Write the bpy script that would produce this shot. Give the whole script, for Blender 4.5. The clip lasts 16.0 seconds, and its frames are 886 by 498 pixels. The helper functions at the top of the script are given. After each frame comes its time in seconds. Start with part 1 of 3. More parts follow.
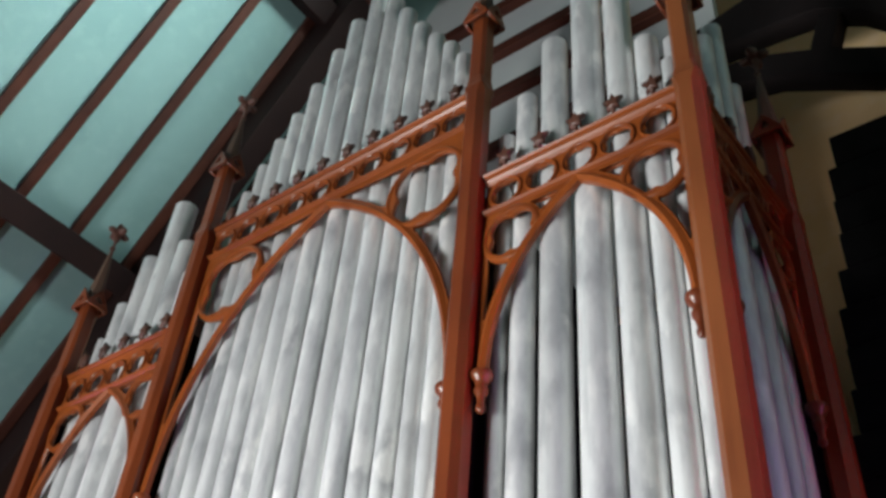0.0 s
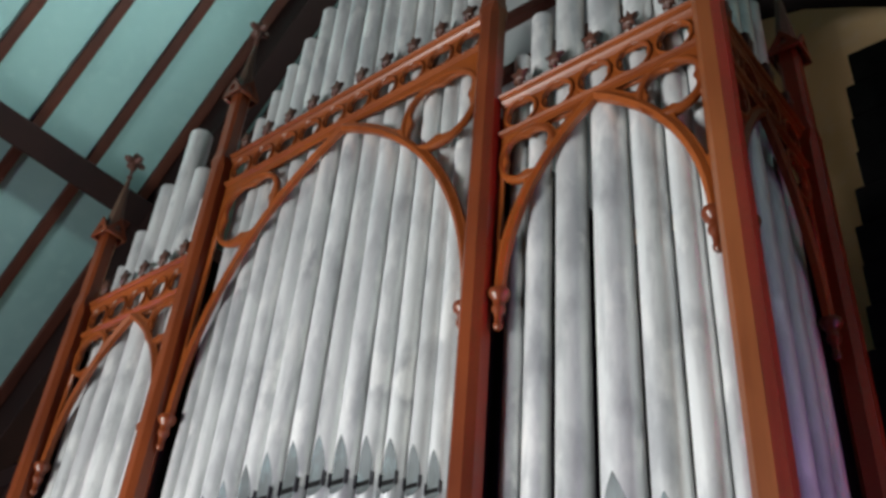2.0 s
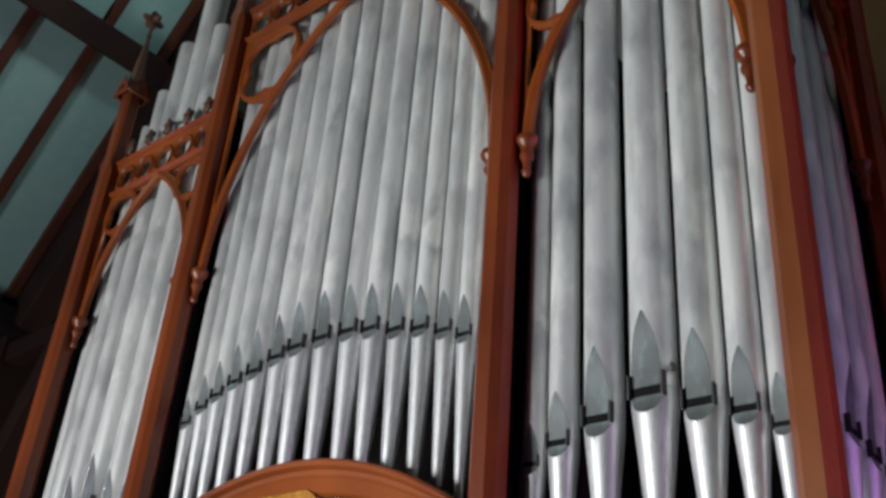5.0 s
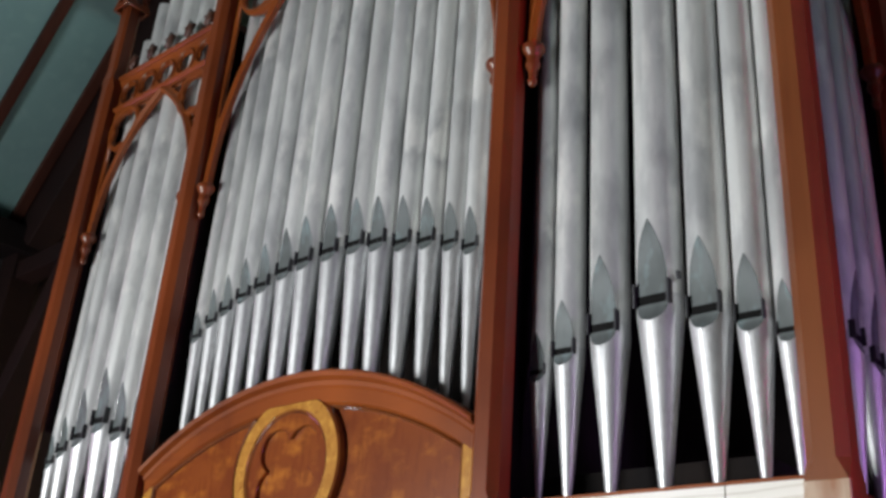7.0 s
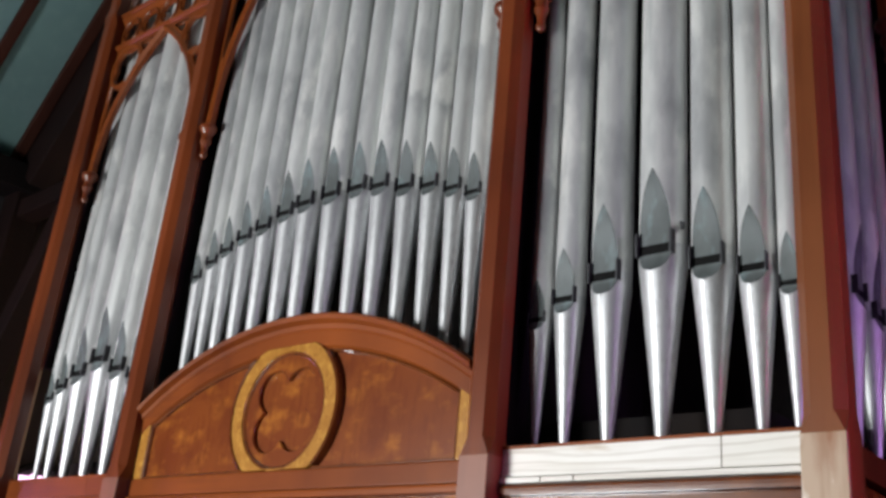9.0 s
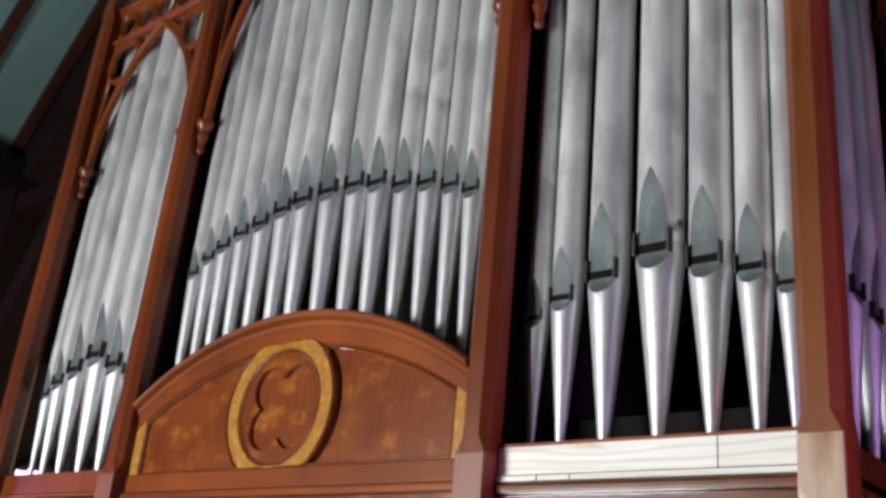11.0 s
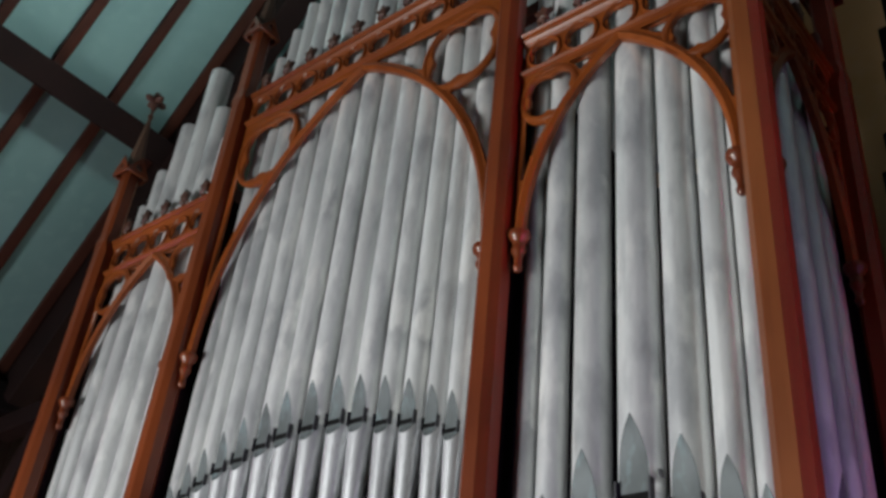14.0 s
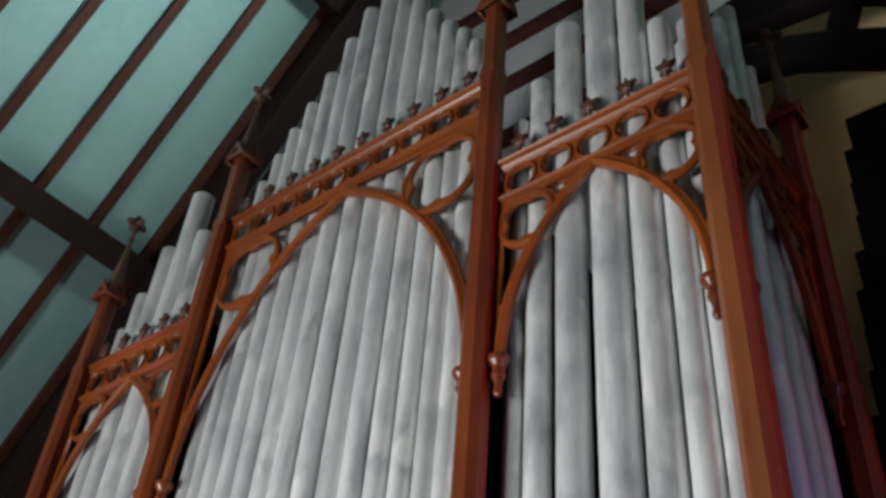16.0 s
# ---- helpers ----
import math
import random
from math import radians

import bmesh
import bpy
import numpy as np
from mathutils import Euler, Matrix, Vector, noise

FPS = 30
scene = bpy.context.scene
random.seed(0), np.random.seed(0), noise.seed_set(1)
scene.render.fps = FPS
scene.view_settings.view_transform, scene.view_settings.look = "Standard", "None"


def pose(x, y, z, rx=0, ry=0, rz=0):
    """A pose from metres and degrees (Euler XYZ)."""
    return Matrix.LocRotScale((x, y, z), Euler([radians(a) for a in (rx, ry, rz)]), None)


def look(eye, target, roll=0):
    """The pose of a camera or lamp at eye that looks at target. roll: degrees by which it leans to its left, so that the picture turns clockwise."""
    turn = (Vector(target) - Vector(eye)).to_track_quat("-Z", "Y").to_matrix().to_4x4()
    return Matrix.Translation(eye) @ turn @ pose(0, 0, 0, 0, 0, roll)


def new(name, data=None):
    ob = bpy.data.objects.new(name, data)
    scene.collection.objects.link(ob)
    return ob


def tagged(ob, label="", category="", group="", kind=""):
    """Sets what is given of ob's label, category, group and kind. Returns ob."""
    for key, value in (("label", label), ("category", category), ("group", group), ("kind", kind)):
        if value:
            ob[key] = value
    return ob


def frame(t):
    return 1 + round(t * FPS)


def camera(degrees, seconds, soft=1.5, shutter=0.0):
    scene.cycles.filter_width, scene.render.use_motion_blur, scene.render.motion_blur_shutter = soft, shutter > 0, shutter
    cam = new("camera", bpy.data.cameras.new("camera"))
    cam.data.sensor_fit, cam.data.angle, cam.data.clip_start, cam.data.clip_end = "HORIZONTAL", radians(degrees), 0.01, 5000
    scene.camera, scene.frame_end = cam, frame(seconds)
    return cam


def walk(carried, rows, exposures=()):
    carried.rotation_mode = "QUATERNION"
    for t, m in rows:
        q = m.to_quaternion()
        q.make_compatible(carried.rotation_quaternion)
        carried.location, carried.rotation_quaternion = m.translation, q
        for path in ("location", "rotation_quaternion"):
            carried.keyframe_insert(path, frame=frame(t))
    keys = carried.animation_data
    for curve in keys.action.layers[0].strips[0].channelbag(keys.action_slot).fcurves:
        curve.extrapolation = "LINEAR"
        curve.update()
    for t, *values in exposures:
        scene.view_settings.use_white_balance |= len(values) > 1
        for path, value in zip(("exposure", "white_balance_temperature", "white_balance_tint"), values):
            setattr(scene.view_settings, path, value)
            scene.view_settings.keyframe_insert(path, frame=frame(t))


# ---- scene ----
cam = camera(47.75, 16.0, soft=3.2)
PATH = [
    (0, (0.9265, -2.3960, 1.7396), (-0.0544, -1.2543, 3.0565), 5.38),
    (0.5, (0.9235, -2.3926, 1.7244), (-0.0732, -1.2380, 3.0180), 5.61),
    (1, (0.9193, -2.3907, 1.7134), (-0.0965, -1.2172, 2.9748), 5.33),
    (1.5, (0.9233, -2.3900, 1.7104), (-0.1136, -1.2035, 2.9419), 5.29),
    (2, (0.9159, -2.3947, 1.6937), (-0.1341, -1.1962, 2.9024), 5.05),
    (2.5, (0.9078, -2.3893, 1.6796), (-0.1606, -1.1775, 2.8586), 4.68),
    (3, (0.9014, -2.3845, 1.6778), (-0.1896, -1.1556, 2.8177), 4.79),
    (3.5, (0.8952, -2.3901, 1.6645), (-0.2091, -1.1462, 2.7751), 4.84),
    (4, (0.8876, -2.3888, 1.6524), (-0.2344, -1.1291, 2.7268), 4.92),
    (4.5, (0.8829, -2.3822, 1.6434), (-0.2605, -1.1049, 2.6733), 4.65),
    (5, (0.8729, -2.3874, 1.6235), (-0.2853, -1.0903, 2.6115), 4.64),
    (7.5, (0.8678, -2.3688, 1.6095), (-0.3560, -1.0086, 2.4170), 4.43),
    (8, (0.8618, -2.3616, 1.6083), (-0.3704, -0.9913, 2.3855), 5.08),
    (8.5, (0.8557, -2.3583, 1.5997), (-0.3779, -0.9782, 2.3570), 5.35),
    (11, (0.8536, -2.3474, 1.6087), (-0.3789, -0.9583, 2.3514), 5.72),
    (11.5, (0.8528, -2.3536, 1.6208), (-0.3696, -0.9894, 2.4236), 5.96),
    (12, (0.8495, -2.3577, 1.6394), (-0.3580, -1.0158, 2.5004), 6.13),
    (12.5, (0.8542, -2.3580, 1.6465), (-0.3352, -1.0366, 2.5625), 5.83),
    (13, (0.8766, -2.3640, 1.6743), (-0.2916, -1.0747, 2.6606), 6.04),
    (13.5, (0.8947, -2.3673, 1.6904), (-0.2473, -1.1154, 2.7527), 6.20),
    (14, (0.9081, -2.3774, 1.6950), (-0.2100, -1.1496, 2.8096), 6.24),
    (14.5, (0.9176, -2.3887, 1.6989), (-0.1723, -1.1824, 2.8638), 5.81),
    (15, (0.9260, -2.3815, 1.7181), (-0.1388, -1.2054, 2.9359), 5.54),
    (15.5, (0.9285, -2.3868, 1.7181), (-0.1123, -1.2315, 2.9759), 5.39),
    (16, (0.9341, -2.4006, 1.7190), (-0.0807, -1.2661, 3.0163), 5.40),
]
EXPOSURES = [(0.0, 0.45), (2.0, 0.28), (3.5, 0.12), (5.0, -0.22), (8.0, -0.22), (11.0, -0.22), (12.0, -0.26), (13.5, -0.34), (14.5, -0.24), (16.0, -0.15)]
walk(cam, [(t, look(eye, target, roll)) for t, eye, target, roll in PATH], EXPOSURES)

# ---- light ----
world = bpy.data.worlds.new("church_sky")
world.use_nodes = True
scene.world = world
wn = world.node_tree.nodes
sky = wn.new("ShaderNodeTexSky")
sky.sky_type, sky.sun_disc = "NISHITA", False
sky.sun_elevation, sky.sun_rotation = radians(40), radians(150)
world.node_tree.links.new(sky.outputs[0], wn["Background"].inputs[0])
wn["Background"].inputs[1].default_value = 0.1


def area_lamp(name, eye, target, sx, sz, watts, colour):
    lamp = bpy.data.lights.new(name, "AREA")
    lamp.shape, lamp.size, lamp.size_y, lamp.energy, lamp.color = "RECTANGLE", sx, sz, watts, colour
    ob = new(name, lamp)
    ob.matrix_world = look(eye, target)
    return ob


area_lamp("west_window_light", (-3.9, -5.7, 1.35), (1.4, 0, -0.7), 1.7, 1.9, 825, (0.97, 0.99, 0.995))
violet = area_lamp("stained_window_light", (5.1, 0.80, 1.7), (0, 0.45, 2.4), 0.7, 1.2, 3.0, (0.66, 0.28, 1.0))
violet.data.spread = radians(28)
lavender = area_lamp("stained_window_light", (5.1, -1.6, 1.7), (0, -0.1, 2.4), 0.8, 1.2, 5.2, (0.78, 0.38, 1.0))
lavender.data.spread = radians(60)
crimson = area_lamp("stained_window_light", (5.1, -0.55, 2.65), (0.09, -0.085, 3.35), 0.10, 3.0, 0.8, (1.0, 0.05, 0.34))
crimson.data.spread = radians(3.4)
ruby = area_lamp("stained_window_light", (5.1, -0.48, 2.65), (0.09, 0.90, 3.9), 0.14, 3.0, 0.55, (1.0, 0.05, 0.16))
ruby.data.spread = radians(7)
rose = area_lamp("stained_window_light", (-6.55, -1.3, 2.0), (-3.4, 0.2, 3.4), 0.7, 1.1, 15.0, (0.90, 0.28, 0.75))
rose.data.spread = radians(130)
# Fill lamp added for the cream wall behind the organ; no window is known there.
wall_fill = area_lamp("wall_fill_light", (4.9, 0.75, 2.1), (-0.1, 2.25, 6.5), 0.5, 0.4, 1.4, (1.0, 0.86, 0.68))
wall_fill.data.spread = radians(26)
# No dormer stands here: an added lamp that brightens the sloping ceiling.
ceiling_fill = area_lamp("ceiling_fill_light", (1.0, 0.75, 9.0), (-4.6, -1.1, 7.9), 0.9, 0.9, 48, (0.88, 1.0, 0.98))
ceiling_fill.data.spread = radians(46)


# ---- materials ----
def material(name, base, rough=0.5, metal=0.0, vary=(), bump=0.0, bump_scale=40.0, coat=0.0, spec=0.5, tint=None):
    """vary: rows of (noise scale, stretch xyz, other colour, from, to); tint: least and most brightness from object to object."""
    m = bpy.data.materials.new(name)
    m.use_nodes = True
    nt = m.node_tree
    b = nt.nodes["Principled BSDF"]
    b.inputs["Roughness"].default_value, b.inputs["Metallic"].default_value = rough, metal
    b.inputs["Coat Weight"].default_value, b.inputs["Coat Roughness"].default_value = coat, 0.25
    b.inputs["Specular IOR Level"].default_value = spec
    geo = nt.nodes.new("ShaderNodeNewGeometry")
    info = nt.nodes.new("ShaderNodeObjectInfo")
    shift = nt.nodes.new("ShaderNodeVectorMath")
    shift.operation = "MULTIPLY_ADD"
    mul = nt.nodes.new("ShaderNodeMath")
    mul.operation, mul.inputs[1].default_value = "MULTIPLY", 37.0
    nt.links.new(info.outputs["Random"], mul.inputs[0])
    nt.links.new(geo.outputs["Position"], shift.inputs[0])
    shift.inputs[1].default_value = (1, 1, 1)
    nt.links.new(mul.outputs[0], shift.inputs[2])
    last = None
    first = nt.nodes.new("ShaderNodeRGB")
    first.outputs[0].default_value = (*base, 1)
    last = first.outputs[0]
    for scale, stretch, other, lo, hi in vary:
        mp = nt.nodes.new("ShaderNodeMapping")
        mp.inputs["Scale"].default_value = stretch
        nt.links.new(shift.outputs[0], mp.inputs[0])
        n = nt.nodes.new("ShaderNodeTexNoise")
        n.inputs["Scale"].default_value, n.inputs["Detail"].default_value = scale, 5
        nt.links.new(mp.outputs[0], n.inputs["Vector"])
        r = nt.nodes.new("ShaderNodeMapRange")
        r.inputs["From Min"].default_value, r.inputs["From Max"].default_value = lo, hi
        nt.links.new(n.outputs[0], r.inputs[0])
        mix = nt.nodes.new("ShaderNodeMix")
        mix.data_type = "RGBA"
        nt.links.new(r.outputs[0], mix.inputs[0])
        nt.links.new(last, mix.inputs[6])
        mix.inputs[7].default_value = (*other, 1)
        last = mix.outputs[2]
    if tint:
        span = nt.nodes.new("ShaderNodeMapRange")
        span.inputs["To Min"].default_value, span.inputs["To Max"].default_value = tint
        hsv = nt.nodes.new("ShaderNodeHueSaturation")
        nt.links.new(info.outputs["Random"], span.inputs[0])
        nt.links.new(span.outputs[0], hsv.inputs["Value"])
        nt.links.new(last, hsv.inputs["Color"])
        last = hsv.outputs[0]
    nt.links.new(last, b.inputs["Base Color"])
    if bump:
        n = nt.nodes.new("ShaderNodeTexNoise")
        n.inputs["Scale"].default_value, n.inputs["Detail"].default_value = bump_scale, 4
        nt.links.new(shift.outputs[0], n.inputs["Vector"])
        bp = nt.nodes.new("ShaderNodeBump")
        bp.inputs["Strength"].default_value, bp.inputs["Distance"].default_value = bump, 0.01
        nt.links.new(n.outputs[0], bp.inputs["Height"])
        nt.links.new(bp.outputs[0], b.inputs["Normal"])
    return m


def wood(name, base, dark, grain, rough=0.45, coat=0.15, bump=0.04, spec=0.5):
    return material(name, base, rough, 0, [(3.0, (1, 1, 0.35), dark, 0.35, 0.75), (24.0, grain, dark, 0.5, 0.85),
                                           (1.3, (1, 1, 1), tuple(c * 1.25 for c in base), 0.45, 0.8)], bump, 60, coat, spec)


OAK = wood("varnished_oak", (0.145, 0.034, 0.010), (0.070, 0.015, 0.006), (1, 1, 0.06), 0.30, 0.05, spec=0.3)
OAK_RAIL = wood("varnished_oak_rail", (0.195, 0.048, 0.009), (0.095, 0.021, 0.006), (0.06, 1, 1), 0.34, 0.04, spec=0.2)
PANEL = material("figured_mahogany_panel", (0.165, 0.041, 0.008), 0.26, 0, [(2.2, (1, 1, 0.8), (0.125, 0.026, 0.006), 0.42, 0.68), (11.0, (0.8, 1, 1.4), (0.28, 0.090, 0.013), 0.50, 0.72), (7.0, (1, 1, 1), (0.12, 0.026, 0.006), 0.54, 0.70),
                 (40.0, (1.2, 1, 0.3), (0.11, 0.022, 0.005), 0.50, 0.80)], 0.05, 50, 0.3, 0.4)
POLISHED = material("polished_mahogany_bead", (0.13, 0.036, 0.008), 0.09, 0, [(9.0, (1, 1, 1), (0.08, 0.02, 0.006), 0.4, 0.7)], 0.02, 40, 1.0, 0.5)
GOLD_WOOD = material("golden_burr_wood", (0.32, 0.145, 0.026), 0.26, 0, [(14.0, (1, 1, 1), (0.25, 0.105, 0.016), 0.48, 0.72), (38.0, (1, 1, 0.8), (0.44, 0.22, 0.040), 0.50, 0.70),
                     (70.0, (1, 1, 1), (0.20, 0.075, 0.012), 0.58, 0.74)], 0.08, 60, 0.3, 0.45)


def plank_material():
    """Bare pale plank with flowing darker grain along its length."""
    m = material("pale_bare_plank", (0.72, 0.70, 0.66), 0.6, 0, [(45.0, (0.05, 1, 1), (0.52, 0.48, 0.42), 0.5, 0.8), (5.0, (0.25, 1, 1), (0.60, 0.56, 0.50), 0.4, 0.75), (7.0, (0.5, 1, 2), (0.42, 0.32, 0.22), 0.62, 0.78)], 0.04, 60)
    nt = m.node_tree
    b = nt.nodes["Principled BSDF"]
    tc = nt.nodes.new("ShaderNodeNewGeometry")
    mp = nt.nodes.new("ShaderNodeMapping")
    mp.inputs["Scale"].default_value = (0.55, 1.0, 3.4)
    w = nt.nodes.new("ShaderNodeTexWave")
    w.bands_direction = "Z"
    w.inputs["Scale"].default_value, w.inputs["Distortion"].default_value, w.inputs["Detail"].default_value, w.inputs["Detail Scale"].default_value = 3.2, 15.0, 4.0, 0.55
    r = nt.nodes.new("ShaderNodeMapRange")
    r.inputs["From Min"].default_value, r.inputs["From Max"].default_value, r.inputs["To Max"].default_value = 0.66, 1.0, 0.34
    mix = nt.nodes.new("ShaderNodeMix")
    mix.data_type = "RGBA"
    mix.inputs[7].default_value = (0.34, 0.29, 0.23, 1)
    old = b.inputs["Base Color"].links[0].from_socket
    nt.links.new(tc.outputs["Position"], mp.inputs[0])
    nt.links.new(mp.outputs[0], w.inputs["Vector"])
    nt.links.new(w.outputs[1], r.inputs[0])
    nt.links.new(r.outputs[0], mix.inputs[0])
    nt.links.new(old, mix.inputs[6])
    nt.links.new(mix.outputs[2], b.inputs["Base Color"])
    return m


BARE_WOOD = plank_material()
# Corner post's oak is lighter and tanner than that of the other posts.
CORNER_OAK = wood("tan_corner_oak", (0.165, 0.054, 0.018), (0.095, 0.026, 0.009), (1, 1, 0.06), 0.33, 0.05, spec=0.3)
PALE_FOOT = material("pale_post_foot", (0.38, 0.28, 0.19), 0.55, 0, [(9.0, (1, 1, 0.35), (0.24, 0.11, 0.05), 0.45, 0.62), (34.0, (1, 1, 0.06), (0.26, 0.16, 0.09), 0.48, 0.7), (22.0, (1, 1, 0.3), (0.70, 0.66, 0.60), 0.6, 0.72)], 0.04, 60)
TAN_FOOT = wood("tan_post_foot", (0.175, 0.058, 0.030), (0.10, 0.03, 0.014), (1, 1, 0.06), 0.5, 0.0)
DARK_TIMBER = wood("dark_stained_timber", (0.016, 0.007, 0.006), (0.009, 0.005, 0.005), (1, 0.2, 1), 0.7, 0.0, spec=0.2)
RAFTER = wood("stained_rafter_timber", (0.062, 0.019, 0.011), (0.03, 0.010, 0.007), (0.2, 1, 0.2), 0.65, 0.0, spec=0.2)
BLACK_TIMBER = wood("blackened_truss_timber", (0.014, 0.010, 0.010), (0.007, 0.006, 0.006), (0.2, 1, 0.2), 0.8, 0.0, spec=0.1)
SPOTTED = material("aluminium_painted_pipe_metal", (0.80, 0.81, 0.80), 0.38, 0.48,
                   [(2.6, (1, 1, 0.5), (0.64, 0.65, 0.65), 0.42, 0.60), (7.0, (1, 1, 0.42), (0.46, 0.47, 0.48), 0.50, 0.68), (9.0, (1, 1, 0.5), (0.86, 0.86, 0.84), 0.55, 0.66),
                    (30.0, (1, 1, 0.15), (0.56, 0.57, 0.57), 0.52, 0.8)], 0.06, 24, tint=(0.86, 1.06))
FOOT_METAL = material("pipe_foot_metal", (0.64, 0.65, 0.66), 0.48, 0.76, [(9.0, (1, 1, 0.3), (0.45, 0.46, 0.47), 0.45, 0.75), (70.0, (1, 1, 0.4), (0.50, 0.50, 0.51), 0.5, 0.75)], 0.08, 70)
LIP_METAL = material("dull_lead_lip", (0.115, 0.130, 0.132), 0.60, 0.3, [(12.0, (1, 1, 0.5), (0.075, 0.085, 0.085), 0.42, 0.68), (26.0, (1, 1, 0.4), (0.16, 0.21, 0.22), 0.55, 0.75)], 0.04, 60)
EAR_METAL = material("dark_lead_ear", (0.035, 0.035, 0.04), 0.5, 0.3, [(20.0, (1, 1, 1), (0.06, 0.06, 0.065), 0.4, 0.8)])
# Near-black colour stands for the shade inside the pipe mouths.
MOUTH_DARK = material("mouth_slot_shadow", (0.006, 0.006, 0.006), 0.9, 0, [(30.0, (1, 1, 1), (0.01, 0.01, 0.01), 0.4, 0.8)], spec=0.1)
PLASTER = material("pale_blue_green_plaster", (0.185, 0.315, 0.305), 0.85, 0,
                   [(1.1, (1, 1, 1), (0.155, 0.275, 0.27), 0.4, 0.7), (9.0, (1, 1, 1), (0.20, 0.33, 0.32), 0.5, 0.8)], 0.06, 80)
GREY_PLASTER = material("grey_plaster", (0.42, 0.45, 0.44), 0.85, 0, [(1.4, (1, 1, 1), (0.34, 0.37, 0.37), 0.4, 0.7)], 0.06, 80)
CREAM = material("cream_plaster_wall", (0.72, 0.50, 0.28), 0.85, 0,
                 [(0.9, (1, 1, 1), (0.62, 0.41, 0.21), 0.4, 0.7), (8.0, (1, 1, 1), (0.68, 0.50, 0.32), 0.5, 0.8)], 0.08, 60)
# Unseen floor, darkened to hold down the light it bounces.
STONE_FLOOR = material("stone_floor", (0.06, 0.055, 0.05), 0.7, 0, [(3.0, (1, 1, 1), (0.04, 0.037, 0.035), 0.4, 0.7)], 0.1, 30)
# Near-black walls: shade is put into the base colour, which also cuts bounced light.
WALL_DARK = material("shade_dark_plaster", (0.034, 0.030, 0.031), 0.9, 0, [(1.2, (1, 1, 1), (0.03, 0.027, 0.027), 0.4, 0.7)], 0.08, 60)
# Near-black because the shade inside the case is in the colour.
INNER = material("shaded_case_interior", (0.007, 0.006, 0.006), 0.9, 0, [(6.0, (1, 1, 1), (0.012, 0.009, 0.008), 0.4, 0.7)], spec=0.1)
# Stone made almost black: deep shadow is put into its base colour.
DARK_STONE = material("shade_dark_stone", (0.009, 0.008, 0.008), 0.95, 0, [(8.0, (1, 1, 1), (0.014, 0.012, 0.012), 0.4, 0.7)], 0.2, 40, spec=0.1)
FLEUR_MAT = wood("dark_carved_oak", (0.075, 0.028, 0.016), (0.04, 0.016, 0.010), (1, 1, 1), 0.5, 0.1)
SPIRE_MAT = wood("weathered_spire_oak", (0.11, 0.060, 0.036), (0.06, 0.034, 0.022), (1, 1, 0.2), 0.55, 0.05)


# ---- mesh helpers ----
def thing(name, label, category, group="", kind="", at=(0, 0, 0)):
    ob = new(name)
    ob.location = at
    return tagged(ob, label, category, group, kind)


def part(name, bm, mat, parent=None, label="", smooth=False):
    me = bpy.data.meshes.new(name)
    bm.normal_update()
    bm.to_mesh(me)
    bm.free()
    me.materials.append(mat)
    if smooth:
        me.shade_smooth()
        me.set_sharp_from_angle(angle=radians(40))
    ob = new(name, me)
    if parent is not None:
        ob.parent = parent
    if label:
        ob["label"] = label
    return ob


def add_box(bm, x0, x1, y0, y1, z0, z1, bevel=0.0):
    g = bmesh.ops.create_cube(bm, size=1, matrix=Matrix.Translation(((x0 + x1) / 2, (y0 + y1) / 2, (z0 + z1) / 2))
                              @ Matrix.Diagonal((x1 - x0, y1 - y0, z1 - z0, 1)))
    if bevel:
        bmesh.ops.bevel(bm, geom=list({e for v in g["verts"] for e in v.link_edges}), offset=bevel, segments=2, affect="EDGES", profile=0.6)
    return bm


def box(x0, x1, y0, y1, z0, z1, bevel=0.0):
    return add_box(bmesh.new(), x0, x1, y0, y1, z0, z1, bevel)


def beam(a, b, w, h, up=(0, 0, 1), bevel=0.008):
    """A squared timber from a to b, w wide and h deep."""
    a, b, up = Vector(a), Vector(b), Vector(up)
    d = (b - a).normalized()
    side = d.cross(up).normalized()
    top = side.cross(d)
    m = Matrix((side, d, top)).transposed().to_4x4()
    m.translation = (a + b) / 2
    bm = box(-w / 2, w / 2, -(b - a).length / 2, (b - a).length / 2, -h / 2, h / 2, bevel)
    bm.transform(m)
    return bm


def lathe(rows, segs=24, x=0.0, y=0.0, cap=True):
    bm = bmesh.new()
    rings = []
    for r, z in rows:
        rings.append([bm.verts.new((x + r * math.sin(2 * math.pi * i / segs), y - r * math.cos(2 * math.pi * i / segs), z)) for i in range(segs)])
    for a, b in zip(rings, rings[1:]):
        for i in range(segs):
            bm.faces.new((a[i], a[(i + 1) % segs], b[(i + 1) % segs], b[i]))
    if cap:
        bm.faces.new(rings[0][::-1]), bm.faces.new(rings[-1])
    return bm


